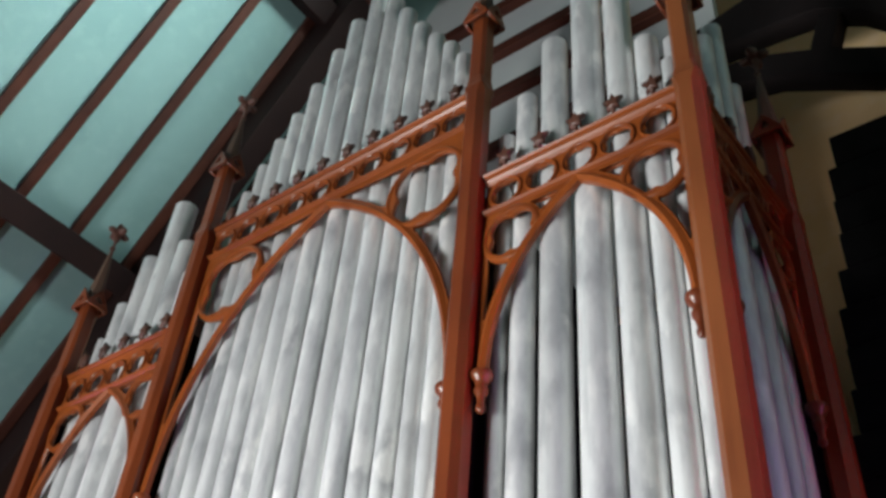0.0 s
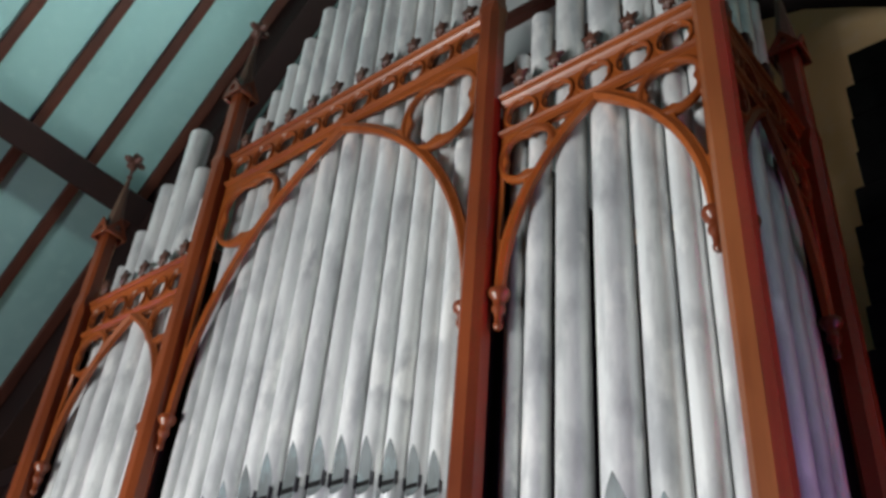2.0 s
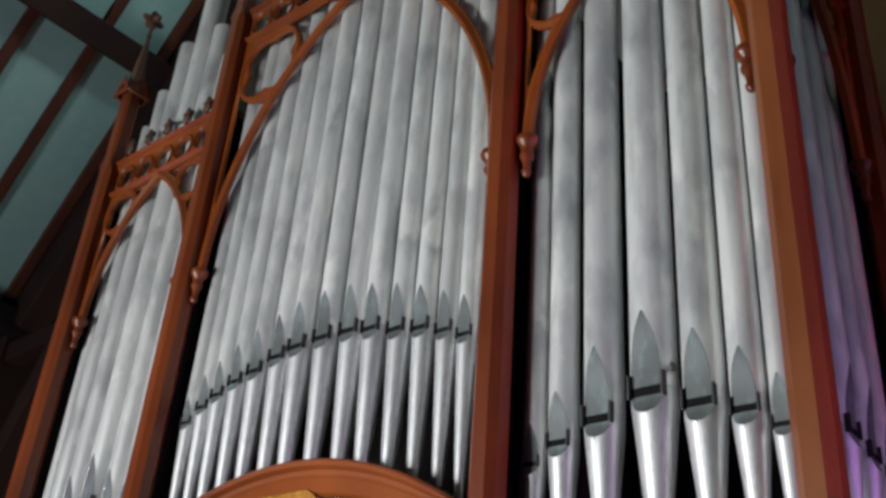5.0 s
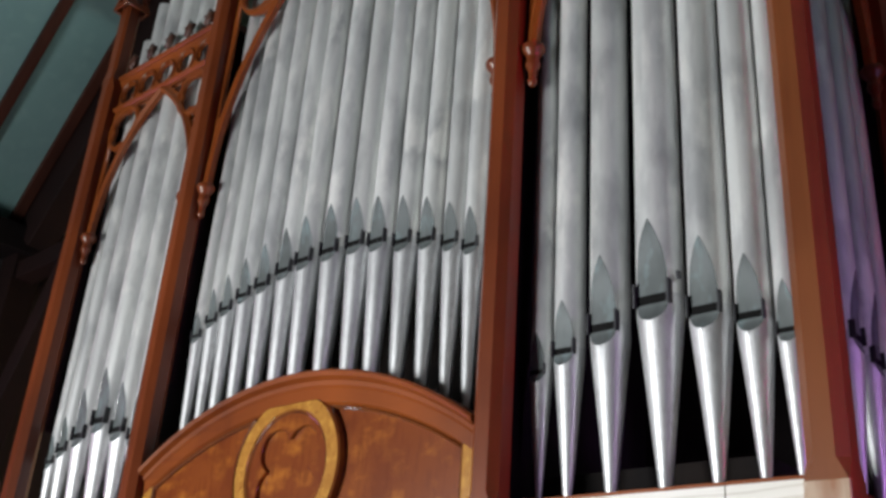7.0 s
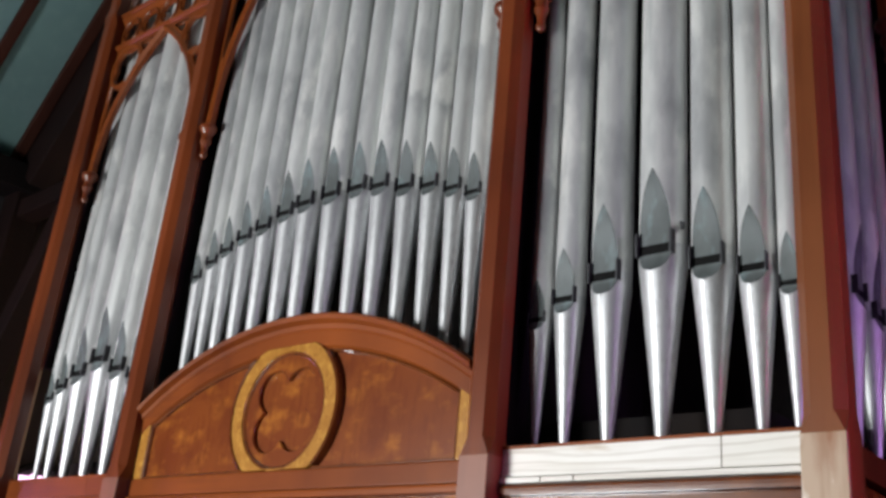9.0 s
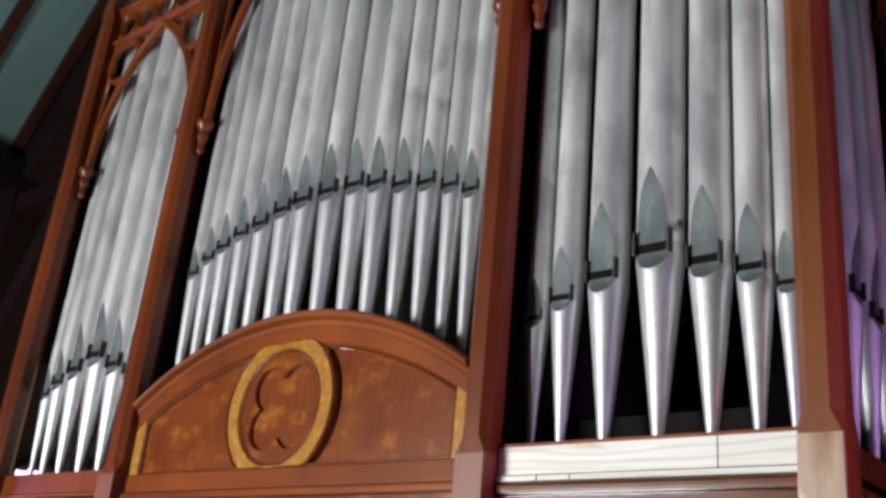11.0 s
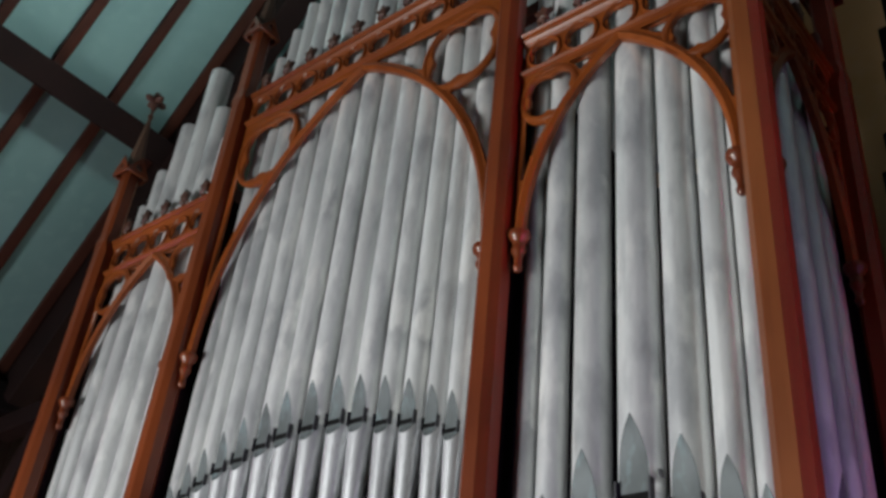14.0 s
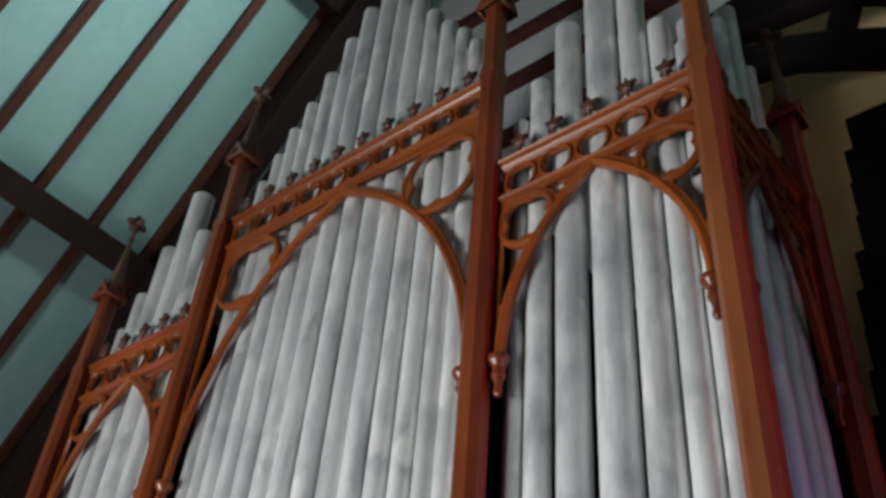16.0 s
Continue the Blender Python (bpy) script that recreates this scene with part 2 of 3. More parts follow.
def plate(loops, y0, y1, bevel=0.003):
    """A flat board in the xz plane between y0 and y1, outlined by the first loop, with the other loops cut through it."""
    cu = bpy.data.curves.new("outline", "CURVE")
    cu.dimensions, cu.fill_mode, cu.extrude = "2D", "BOTH", (y1 - y0) / 2 - bevel
    cu.bevel_depth, cu.bevel_resolution, cu.offset = bevel, 0, -bevel
    for pts in loops:
        sp = cu.splines.new("POLY")
        sp.points.add(len(pts) - 1)
        for q, (px, pz) in zip(sp.points, pts):
            q.co = (px, pz, 0, 1)
        sp.use_cyclic_u = True
    ob = bpy.data.objects.new("outline", cu)
    scene.collection.objects.link(ob)
    dg = bpy.context.evaluated_depsgraph_get()
    me = bpy.data.meshes.new_from_object(ob.evaluated_get(dg))
    bm = bmesh.new()
    bm.from_mesh(me)
    bpy.data.objects.remove(ob)
    bpy.data.curves.remove(cu)
    bpy.data.meshes.remove(me)
    bm.transform(Matrix(((1, 0, 0, 0), (0, 0, -1, (y0 + y1) / 2), (0, 1, 0, 0), (0, 0, 0, 1))))
    return bm


def foil(cx, cz, r, n=4, turn=45.0, steps=9, reach=0.46):
    """A foiled opening: n round lobes inside a circle of radius r, with cusps between them."""
    out = []
    d, q = reach * r, (1 - reach) * r
    rho = d * math.cos(math.pi / n) + math.sqrt(max(0.0, q * q - (d * math.sin(math.pi / n)) ** 2))
    half = math.atan2(rho * math.sin(math.pi / n), rho * math.cos(math.pi / n) - d) - 0.06
    for k in range(n):
        a0 = radians(turn + 360 * k / n)
        for i in range(steps):
            b = a0 - half + 2 * half * i / (steps - 1)
            out.append((cx + d * math.cos(a0) + q * math.cos(b), cz + d * math.sin(a0) + q * math.sin(b)))
    return out


def ring_profile(cx, cz, r, w, y0, y1, n=40):
    """A raised round moulding on the face of a panel."""
    bm = bmesh.new()
    loops = []
    for rr, yy in ((r, y1), (r, y0 + 0.3 * (y1 - y0)), (r + 0.3 * w, y0), (r + 0.7 * w, y0), (r + w, y0 + 0.3 * (y1 - y0)), (r + w, y1)):
        loops.append([bm.verts.new((cx + rr * math.cos(2 * math.pi * i / n), yy, cz + rr * math.sin(2 * math.pi * i / n))) for i in range(n)])
    for a, b in zip(loops, loops[1:]):
        for i in range(n):
            bm.faces.new((a[i], a[(i + 1) % n], b[(i + 1) % n], b[i]))
    bmesh.ops.recalc_face_normals(bm, faces=bm.faces)
    return bm


# ---- the church round the organ ----
EAVE_X, EAVE_Z, RIDGE_X, PITCH = -6.70, 4.786, -0.85, 1.2896
RIDGE_Z = EAVE_Z + PITCH * (RIDGE_X - EAVE_X)
EAST, WEST, FAR = 2.25, -5.9, 5.0


def slope_z(x):
    return EAVE_Z + PITCH * ((x - EAVE_X) if x < RIDGE_X else (FAR - x))


tagged(part("floor", box(EAVE_X - 0.4, FAR + 0.7, WEST - 0.4, EAST + 0.4, -0.2, 0.0), STONE_FLOOR), "unseen stone church floor, darkened", "floor", kind="structure")


def roof_slope(name, xa, za, xb, zb):
    bm = bmesh.new()
    for y in (WEST - 0.3, EAST + 0.3):
        for dz in (0, 0.15):
            bm.verts.new((xa, y, za + dz)), bm.verts.new((xb, y, zb + dz))
    v = list(bm.verts)
    for q in ((0, 1, 5, 4), (2, 6, 7, 3), (0, 4, 6, 2), (1, 3, 7, 5), (0, 2, 3, 1), (4, 5, 7, 6)):
        bm.faces.new([v[i] for i in q])
    bmesh.ops.recalc_face_normals(bm, faces=bm.faces)
    return tagged(part(name, bm, PLASTER), "pale blue-green plastered sloping church ceiling", "ceiling", kind="structure")


roof_slope("ceiling_north", EAVE_X - 0.3, EAVE_Z - 0.3 * PITCH, RIDGE_X, RIDGE_Z)
roof_slope("ceiling_south", FAR + 0.3, EAVE_Z - 0.3 * PITCH, RIDGE_X, RIDGE_Z)

# side walls, and end walls that run up under the roof; west and south are unseen
tagged(part("wall_north", box(EAVE_X - 0.35, EAVE_X, WEST, EAST, 0, EAVE_Z + 0.1), WALL_DARK), "plastered side wall, its shade put into a near-black grey", "wall", kind="structure")


def wall_with_opening(name, outline, hole, to_world, mat, label):
    bm = plate([outline, hole] if hole else [outline], 0.0, 0.35, 0.002)
    bm.transform(to_world)
    return tagged(part(name, bm, mat), label, "wall", kind="structure")


GABLE = [(EAVE_X - 0.3, 0), (FAR + 0.3, 0), (FAR + 0.3, EAVE_Z - 0.3), (RIDGE_X, RIDGE_Z), (EAVE_X - 0.3, EAVE_Z - 0.3)]
WEST_HOLE = [(-4.9, 0.3), (-2.9, 0.3), (-2.9, 2.1), (-3.3, 2.4), (-3.9, 2.55), (-4.5, 2.4), (-4.9, 2.1)]
wall_with_opening("wall_west", GABLE, WEST_HOLE, Matrix.Translation((0, WEST, 0)), WALL_DARK, "unseen near-black end wall with a tall window opening")
wall_with_opening("wall_east", GABLE, None, Matrix.Translation((0, EAST, 0)), CREAM, "cream plastered end wall behind the organ")
SIDE = Matrix.Translation((FAR, 0, 0)) @ Matrix.Rotation(radians(90), 4, "Z")
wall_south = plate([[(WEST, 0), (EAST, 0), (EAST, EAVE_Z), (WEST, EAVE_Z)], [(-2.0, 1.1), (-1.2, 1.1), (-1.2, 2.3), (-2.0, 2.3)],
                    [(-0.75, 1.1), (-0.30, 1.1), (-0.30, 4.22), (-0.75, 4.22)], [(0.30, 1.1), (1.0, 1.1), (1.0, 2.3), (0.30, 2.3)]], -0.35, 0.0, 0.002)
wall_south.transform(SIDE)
tagged(part("wall_south", wall_south, WALL_DARK), "unseen near-black side wall with window openings", "wall", kind="structure")

# rafters, purlins, wall plate
N45 = Vector((PITCH, 0, -1)).normalized()


def on_slope(x, y, below=0.0):
    return Vector((x, y, slope_z(x))) + N45 * below


for k in range(-12, 4):
    y = 0.253 + 0.5024 * k
    r = part("rafter", beam(on_slope(EAVE_X, y, 0.012), on_slope(RIDGE_X - 0.03, y, 0.012), 0.085, 0.08, N45), RAFTER)
    tagged(r, "brown stained rafter against blue-green plaster", "rafter", "rafters of the sloping ceiling")
for x, w in ((-5.22, 0.22), (-3.48, 0.21)):
    p = part("purlin", beam(on_slope(x, WEST, 0.09), on_slope(x, EAST, 0.09), w, 0.22, N45, 0.012), DARK_TIMBER)
    tagged(p, "heavy dark timber purlin under the sloping ceiling", "purlin", "purlins of the sloping ceiling")
tagged(part("wall_plate", box(EAVE_X, EAVE_X + 0.30, WEST, EAST, EAVE_Z - 0.12, EAVE_Z + 0.10, 0.012), BLACK_TIMBER), "dark timber wall plate along the eaves", "beam")

truss = thing("roof_truss", "dark stained roof truss with braces behind the organ", "truss")
part("principal_rafter", beam(on_slope(EAVE_X + 0.1, 0.916, 0.18), on_slope(RIDGE_X, 0.916, 0.18), 0.22, 0.36, N45, 0.012), DARK_TIMBER, truss)
part("brace", beam((-6.59, 0.916, 2.78), (-5.43, 0.916, 5.045), 0.16, 0.17, (0, 1, 0), 0.012), DARK_TIMBER, truss)
part("hammer_beam", beam((-6.60, 0.916, 4.53), (-5.26, 0.916, 4.57), 0.15, 0.15, (0, 0, 1), 0.012), DARK_TIMBER, truss)
part("wall_post", box(-6.68, -6.45, 0.806, 1.026, 2.1, 4.95, 0.012), DARK_TIMBER, truss)
part("collar", beam((-3.85, 0.916, 9.03), (2.0, 0.916, 9.03), 0.20, 0.22), RAFTER, truss)

# boarded partition with horizontal timbers behind the organ, and the dark truss on its far side
screen = thing("plaster_partition", "grey plastered partition with dark horizontal timbers", "partition", kind="structure")
part("plaster_field", box(-4.2, -0.36, 1.66, 1.74, 5.4, 10.9), GREY_PLASTER, screen)
for z in (7.15, 7.75, 8.31, 8.90):
    part("timber_rail", box(-4.2, -0.34, 1.58, 1.68, z - 0.055, z + 0.055, 0.008), RAFTER, screen)

truss_b = thing("arched_truss", "blackened arched roof truss before a cream wall", "truss")
low = [(-0.632, 6.959), (-0.031, 6.914), (0.27, 6.867), (0.385, 6.778), (0.491, 6.695), (0.594, 6.556), (1.007, 5.951), (1.519, 5.085)]
part("upper_chord", plate([low + [(1.899, 5.111), (1.131, 6.444), (0.507, 7.173), (-0.027, 7.31), (-0.624, 7.177)]], 1.52, 1.68, 0.008), BLACK_TIMBER, truss_b)
brace = [(-0.634, 6.799), (-0.248, 6.739), (-0.024, 6.662), (0.182, 6.554), (0.32, 6.468), (0.563, 6.302), (1.009, 5.928), (1.425, 5.424)]
part("arched_brace", plate([brace + [(1.312, 5.294), (0.895, 5.754), (0.513, 6.101), (0.215, 6.305), (-0.035, 6.463), (-0.266, 6.531), (-0.642, 6.578)]], 1.52, 1.68, 0.008), BLACK_TIMBER, truss_b)
part("strut", beam((0.222, 1.60, 6.474), (0.351, 1.60, 6.818), 0.13, 0.13), BLACK_TIMBER, truss_b)

# the buttress's shadow comes from its stone colour
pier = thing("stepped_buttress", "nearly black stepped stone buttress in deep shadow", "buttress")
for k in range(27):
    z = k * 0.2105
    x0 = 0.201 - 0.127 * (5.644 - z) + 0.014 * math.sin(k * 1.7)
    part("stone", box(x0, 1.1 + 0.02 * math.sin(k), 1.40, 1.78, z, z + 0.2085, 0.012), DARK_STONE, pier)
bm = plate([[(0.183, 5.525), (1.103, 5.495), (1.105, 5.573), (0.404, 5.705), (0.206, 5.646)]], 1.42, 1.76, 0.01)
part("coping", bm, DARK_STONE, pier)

# ---- the organ case ----
CX, NB = -1.905, 0.462
RAIL_Y, POST_Y = 0.0, -0.034
case = thing("organ_case", "varnished oak gothic pipe organ case with pierced tracery", "organ case")

BAYS = {"narrow": dict(half=0.449, top=4.788, low=4.565, spring=3.775, apex=4.535, a=0.408, n=5, pitch=0.174, cr=0.115, cx=0.315, cz=4.415),
        "wide": dict(half=0.879, top=5.415, low=5.20, spring=3.775, apex=5.15, a=0.849, n=10, pitch=0.174, cr=0.205, cx=0.640, cz=4.935),
        "side": dict(half=0.405, top=4.788, low=4.565, spring=3.775, apex=4.535, a=0.335, n=4, pitch=0.196, cr=0.095, cx=0.285, cz=4.43)}


def arc_points(a, spring, apex, grow, n=18):
    """The right half of a pointed arch from springing to apex, about x = 0, grown outwards."""
    h = apex - spring
    R = (a * a + h * h) / (2 * a)
    c = a - R
    out = []
    top = math.acos(min(1, -c / (R + grow)))
    for i in range(n + 1):
        t = top * i / n
        out.append((c + (R + grow) * math.cos(t), spring + (R + grow) * math.sin(t)))
    return out


def spandrel_holes(d):
    """The two small openings beside the round one in a right-hand spandrel."""
    stile, ringr, topz = d["half"] - 0.022, d["cr"] + 0.028, d["low"] - 0.03
    E = arc_points(d["a"], d["spring"], d["apex"], 0.045, 60)
    C = (d["cx"], d["cz"])
    dist = [math.hypot(x - C[0], z - C[1]) for x, z in E]
    k = min(range(len(E)), key=lambda i: dist[i])
    low = [p for i, p in enumerate(E) if i < k and p[0] < stile and dist[i] > ringr + 0.006]
    up = [p for i, p in enumerate(E) if i > k and dist[i] > ringr + 0.006 and p[1] < topz]
    holes = []
    if len(low) > 2:
        x1, z1 = low[-1]
        a0 = math.atan2(z1 - C[1], x1 - C[0])
        a1 = -math.acos(min(1, (stile - C[0]) / ringr)) if stile - C[0] < ringr else -0.15
        arcp = [(C[0] + ringr * math.cos(a0 + (a1 - a0) * i / 8), C[1] + ringr * math.sin(a0 + (a1 - a0) * i / 8)) for i in range(9)]
        arcp = [(min(x, stile), z) for x, z in arcp]
        holes.append([(stile, low[0][1] + 0.03)] + low[1:] + arcp + ([(stile, arcp[-1][1])] if arcp[-1][0] < stile - 0.004 else []))
    if len(up) > 2:
        x1, z1 = up[0]
        a0 = math.atan2(z1 - C[1], x1 - C[0])
        a1 = math.pi - math.asin(min(1, (topz - C[1]) / ringr)) if topz - C[1] < ringr else math.pi * 0.62
        a0 = a0 + 2 * math.pi if a0 < 0 else a0
        arcp = [(C[0] + ringr * math.cos(a1 + (a0 - a1) * i / 8), C[1] + ringr * math.sin(a1 + (a0 - a1) * i / 8)) for i in range(9)]
        holes.append(arcp + up[1:-1] + [(up[-1][0], topz)] if up[-1][0] < arcp[0][0] - 0.01 else arcp + up[1:])
    return holes


def bay_tracery(d, place):
    """The arch, spandrels, pierced frieze and carved cresting of one bay, about x = 0 on the plane y = 0."""
    def put(bm):
        bm.transform(place)
        return bm

    right = arc_points(d["a"], d["spring"], d["apex"], 0.0)
    left = [(-x, z) for x, z in right][::-1]
    h = d["half"]
    outline = [(h, d["spring"]), (h, d["low"]), (-h, d["low"]), (-h, d["spring"])] + left[::-1][:-1] + right[::-1]
    holes = []
    for s in (1, -1):
        for q in [foil(d["cx"], d["cz"], d["cr"], 4, 45)] + spandrel_holes(d):
            holes.append([(s * x, z) for x, z in q])
    panel = part("arch_tracery", put(plate([outline] + holes, -0.016, 0.008, 0.003)), OAK_RAIL, case)
    for s in (1, -1):
        part("roundel_moulding", put(ring_profile(s * d["cx"], d["cz"], d["cr"] * 1.0, 0.022, -0.024, -0.010)), OAK_RAIL, panel, smooth=True)
    # moulded rib that follows the arch
    rib = bmesh.new()
    inner, outer = arc_points(d["a"], d["spring"], d["apex"], -0.004, 30), arc_points(d["a"], d["spring"], d["apex"], 0.034, 30)
    for s in (1, -1):
        rows = []
        for (xi, zi), (xo, zo) in zip(inner, outer):
            xm, zm = (xi + xo) / 2, (zi + zo) / 2
            rows.append([rib.verts.new((s * x, y, z)) for x, y, z in ((xi, 0.009, zi), (xi, -0.018, zi), (xm, -0.030, zm), (xo, -0.018, zo), (xo, -0.010, zo))])
        for a, b in zip(rows, rows[1:]):
            for i in range(4):
                rib.faces.new((a[i], a[i + 1], b[i + 1], b[i]) if s < 0 else (a[i + 1], a[i], b[i], b[i + 1]))
    part("arch_moulding", put(rib), OAK_RAIL, panel)
    # pierced frieze
    t, l = d["top"], d["low"]
    zc = (l + t) / 2 - 0.019
    fr = 0.068
    xs = [(i - (d["n"] - 1) / 2) * d["pitch"] for i in range(d["n"])]
    frieze = part("pierced_frieze", put(plate([[(-h, l + 0.004), (h, l + 0.004), (h, t - 0.055), (-h, t - 0.055)]] + [foil(x, zc, fr, 4, 45, 6) for x in xs], -0.010, 0.008, 0.002)), OAK_RAIL, case)
    for x in xs:
        part("frieze_ring", put(ring_profile(x, zc, fr, 0.013, -0.022, -0.008, 28)), OAK_RAIL, frieze, smooth=True)
    # moulded rails above and below the frieze
    prof = [(0.009, t), (-0.040, t), (-0.046, t - 0.010), (-0.040, t - 0.018), (-0.028, t - 0.024), (-0.030, t - 0.036), (-0.020, t - 0.046), (-0.012, t - 0.058), (0.009, t - 0.058)]
    low = [(0.009, l + 0.014), (-0.030, l + 0.014), (-0.036, l + 0.006), (-0.030, l - 0.004), (-0.016, l - 0.012), (0.009, l - 0.012)]
    for nm, pr in (("top_rail", prof), ("lower_rail", low)):
        rb = bmesh.new()
        a = [rb.verts.new((-h, y, z)) for y, z in pr]
        b = [rb.verts.new((h, y, z)) for y, z in pr]
        for i in range(len(pr)):
            j = (i + 1) % len(pr)
            rb.faces.new((a[i], a[j], b[j], b[i]))
        rb.faces.new(a[::-1]), rb.faces.new(b)
        bmesh.ops.recalc_face_normals(rb, faces=rb.faces)
        part(nm, put(rb), OAK_RAIL, case)
    # carved cresting
    for x in xs:
        fb = lathe([(0.006, 0), (0.007, 0.020), (0.012, 0.026), (0.007, 0.032), (0.007, 0.045)], 8)
        star = []
        for i in range(10):
            a, rr = radians(90 + 36 * i), (0.040 if i % 2 == 0 else 0.019)
            star.append((rr * math.cos(a), 0.058 + rr * math.sin(a)))
        leafm = bpy.data.meshes.new("leaf")
        sb = plate([star], -0.012, 0.012, 0.004)
        sb.to_mesh(leafm)
        sb.free()
        fb.from_mesh(leafm)
        bpy.data.meshes.remove(leafm)
        fb.transform(Matrix.Translation((x, -0.028, t - 0.002)) @ Matrix.Diagonal((1.15, 1.15, 1.3, 1)))
        part("carved_leaf", put(fb), FLEUR_MAT, case)
    # pendant capitals under the springing of the arch
    for s in (1, -1):
        cb = lathe([(0.008, -0.160), (0.016, -0.150), (0.018, -0.136), (0.013, -0.126), (0.017, -0.095), (0.027, -0.078), (0.027, -0.066), (0.022, -0.058),
                    (0.025, -0.035), (0.038, -0.022), (0.043, -0.006), (0.040, 0.006), (0.030, 0.012)], 16, s * (d["a"] + 0.012), -0.012)
        cb.transform(Matrix.Translation((0, 0, d["spring"])))
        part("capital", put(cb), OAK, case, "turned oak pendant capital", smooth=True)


NARROW_R = Matrix.Translation((-NB, RAIL_Y, 0))
NARROW_L = Matrix.Translation((2 * CX + NB, RAIL_Y, 0))
WIDE = Matrix.Translation((CX, RAIL_Y, 0))
SIDE_BAY = Matrix.Translation((0.014, 0.435, 0)) @ Matrix.Rotation(radians(90), 4, "Z")
for d, m in (("narrow", NARROW_R), ("narrow", NARROW_L), ("wide", WIDE), ("side", SIDE_BAY)):
    bay_tracery(BAYS[d], m)


def post(x, y, rise, foot=None, timber=OAK):
    """A square post with stopped chamfers, a stepped shoulder, gablets and a spirelet; rise lifts its upper part."""
    w = 0.053
    sh = 4.79 + rise
    holder = new("post")
    holder.parent = case
    holder.location = (x, y, 0)
    rows = [(w, 0.0, 0.0), (w, 2.15, 0.0), (w, 2.20, 0.027), (w, sh - 0.08, 0.027), (w, sh - 0.02, 0.010), (w - 0.004, sh, 0.008),
            (w - 0.008, sh + 0.05, 0.016), (w - 0.008, 5.29 + rise, 0.016)]
    bm = bmesh.new()
    rings = []
    for hw, z, c in rows:
        c = max(c, 0.003)
        pts = [(-hw + c, -hw), (hw - c, -hw), (hw, -hw + c), (hw, hw - c), (hw - c, hw), (-hw + c, hw), (-hw, hw - c), (-hw, -hw + c)]
        rings.append([bm.verts.new((px, py, z)) for px, py in pts])
    for a, b in zip(rings, rings[1:]):
        for i in range(8):
            bm.faces.new((a[i], a[(i + 1) % 8], b[(i + 1) % 8], b[i]))
    bm.faces.new(rings[0][::-1]), bm.faces.new(rings[-1])
    part("shaft", bm, timber, holder)
    if foot is not None:
        # paler bottom of the post; on the corner post only across its front
        part("post_foot", box(-w - 0.001, w + 0.001, -w - 0.003, -w + 0.010 if foot is PALE_FOOT else w + 0.001, 0.0, 2.148, 0.003), foot, holder, "paler post foot")
    zt = 5.29 + rise
    for k in range(4):
        g = 0.074
        gb = plate([[(-g, -0.02), (g, -0.02), (g * 0.98, 0.0), (0.0, 0.115), (-g * 0.98, 0.0)], foil(0, 0.032, 0.026, 3, 90, 5)], -g - 0.004, -g + 0.012, 0.002)
        gb.transform(Matrix.Rotation(radians(90 * k), 4, "Z") @ Matrix.Translation((0, 0, zt)))
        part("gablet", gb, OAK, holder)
    part("spire", lathe([(0.064, zt + 0.0), (0.064, zt + 0.03), (0.052, zt + 0.09), (0.011, zt + 0.46), (0.011, zt + 0.47)], 8), SPIRE_MAT, holder)
    fb = lathe([(0.010, zt + 0.46), (0.020, zt + 0.480), (0.009, zt + 0.50), (0.011, zt + 0.595)], 8)
    knob = bmesh.ops.create_icosphere(fb, subdivisions=4, radius=1.0)["verts"]
    for v in knob:
        d = v.co.normalized()
        v.co = d * (0.020 + 0.058 * max(abs(d.x), abs(d.y), abs(d.z)) ** 5.5) + Vector((0, 0, zt + 0.61))
    part("finial", fb, FLEUR_MAT, holder, "carved cross finial")
    return holder


for x, y, rise, foot in ((0.040, POST_Y, 0.0, PALE_FOOT), (-0.971, POST_Y, 0.61, TAN_FOOT), (2 * CX + 0.971, POST_Y, 0.61, TAN_FOOT), (2 * CX - 0.040, POST_Y, 0.0, None),
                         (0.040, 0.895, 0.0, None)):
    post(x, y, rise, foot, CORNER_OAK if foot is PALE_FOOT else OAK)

# shelf under each bay, and the case below it
for cx, mat, label in ((-NB, BARE_WOOD, "pale bare wood plank"), (2 * CX + NB, OAK_RAIL, "")):
    a, b, cut = cx - 0.452, cx + 0.452, cx + 0.225
    part("shelf_board", box(a, cut - 0.0015, -0.022, 0.30, 2.091, 2.170, 0.002), mat, case, label)
    part("shelf_board", box(cut + 0.0015, b, -0.022, 0.30, 2.091, 2.170, 0.002), mat, case, label)
    part("shelf_edge", box(a, b, -0.024, 0.30, 2.170, 2.179, 0.001), OAK_RAIL, case)
    for fa, fb in ((a, a + 0.14), (a + 0.143, a + 0.25), (a + 0.253, b)):
        part("shelf_fillet", box(fa, fb, -0.032, 0.02, 2.071, 2.087, 0.003), mat, case)
    part("shelf_moulding", box(a, b, -0.040, 0.02, 2.035, 2.065, 0.010), POLISHED, case)
    part("shelf_moulding", box(a, b, -0.028, 0.02, 2.003, 2.033, 0.006), POLISHED, case)
    part("lower_panel", box(a, b, -0.012, 0.02, 0.0, 2.002), PANEL, case)
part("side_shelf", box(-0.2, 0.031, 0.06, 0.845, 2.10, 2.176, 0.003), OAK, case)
part("side_panel", box(0.010, 0.030, 0.06, 0.845, 0.0, 2.077), PANEL, case)
for y in (0.07, 0.765):
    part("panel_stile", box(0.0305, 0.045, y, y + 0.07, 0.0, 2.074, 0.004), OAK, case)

# arched pediment over the keyboard, with a roundel
HALF, PEAK, END = 0.877, 2.711, 2.445


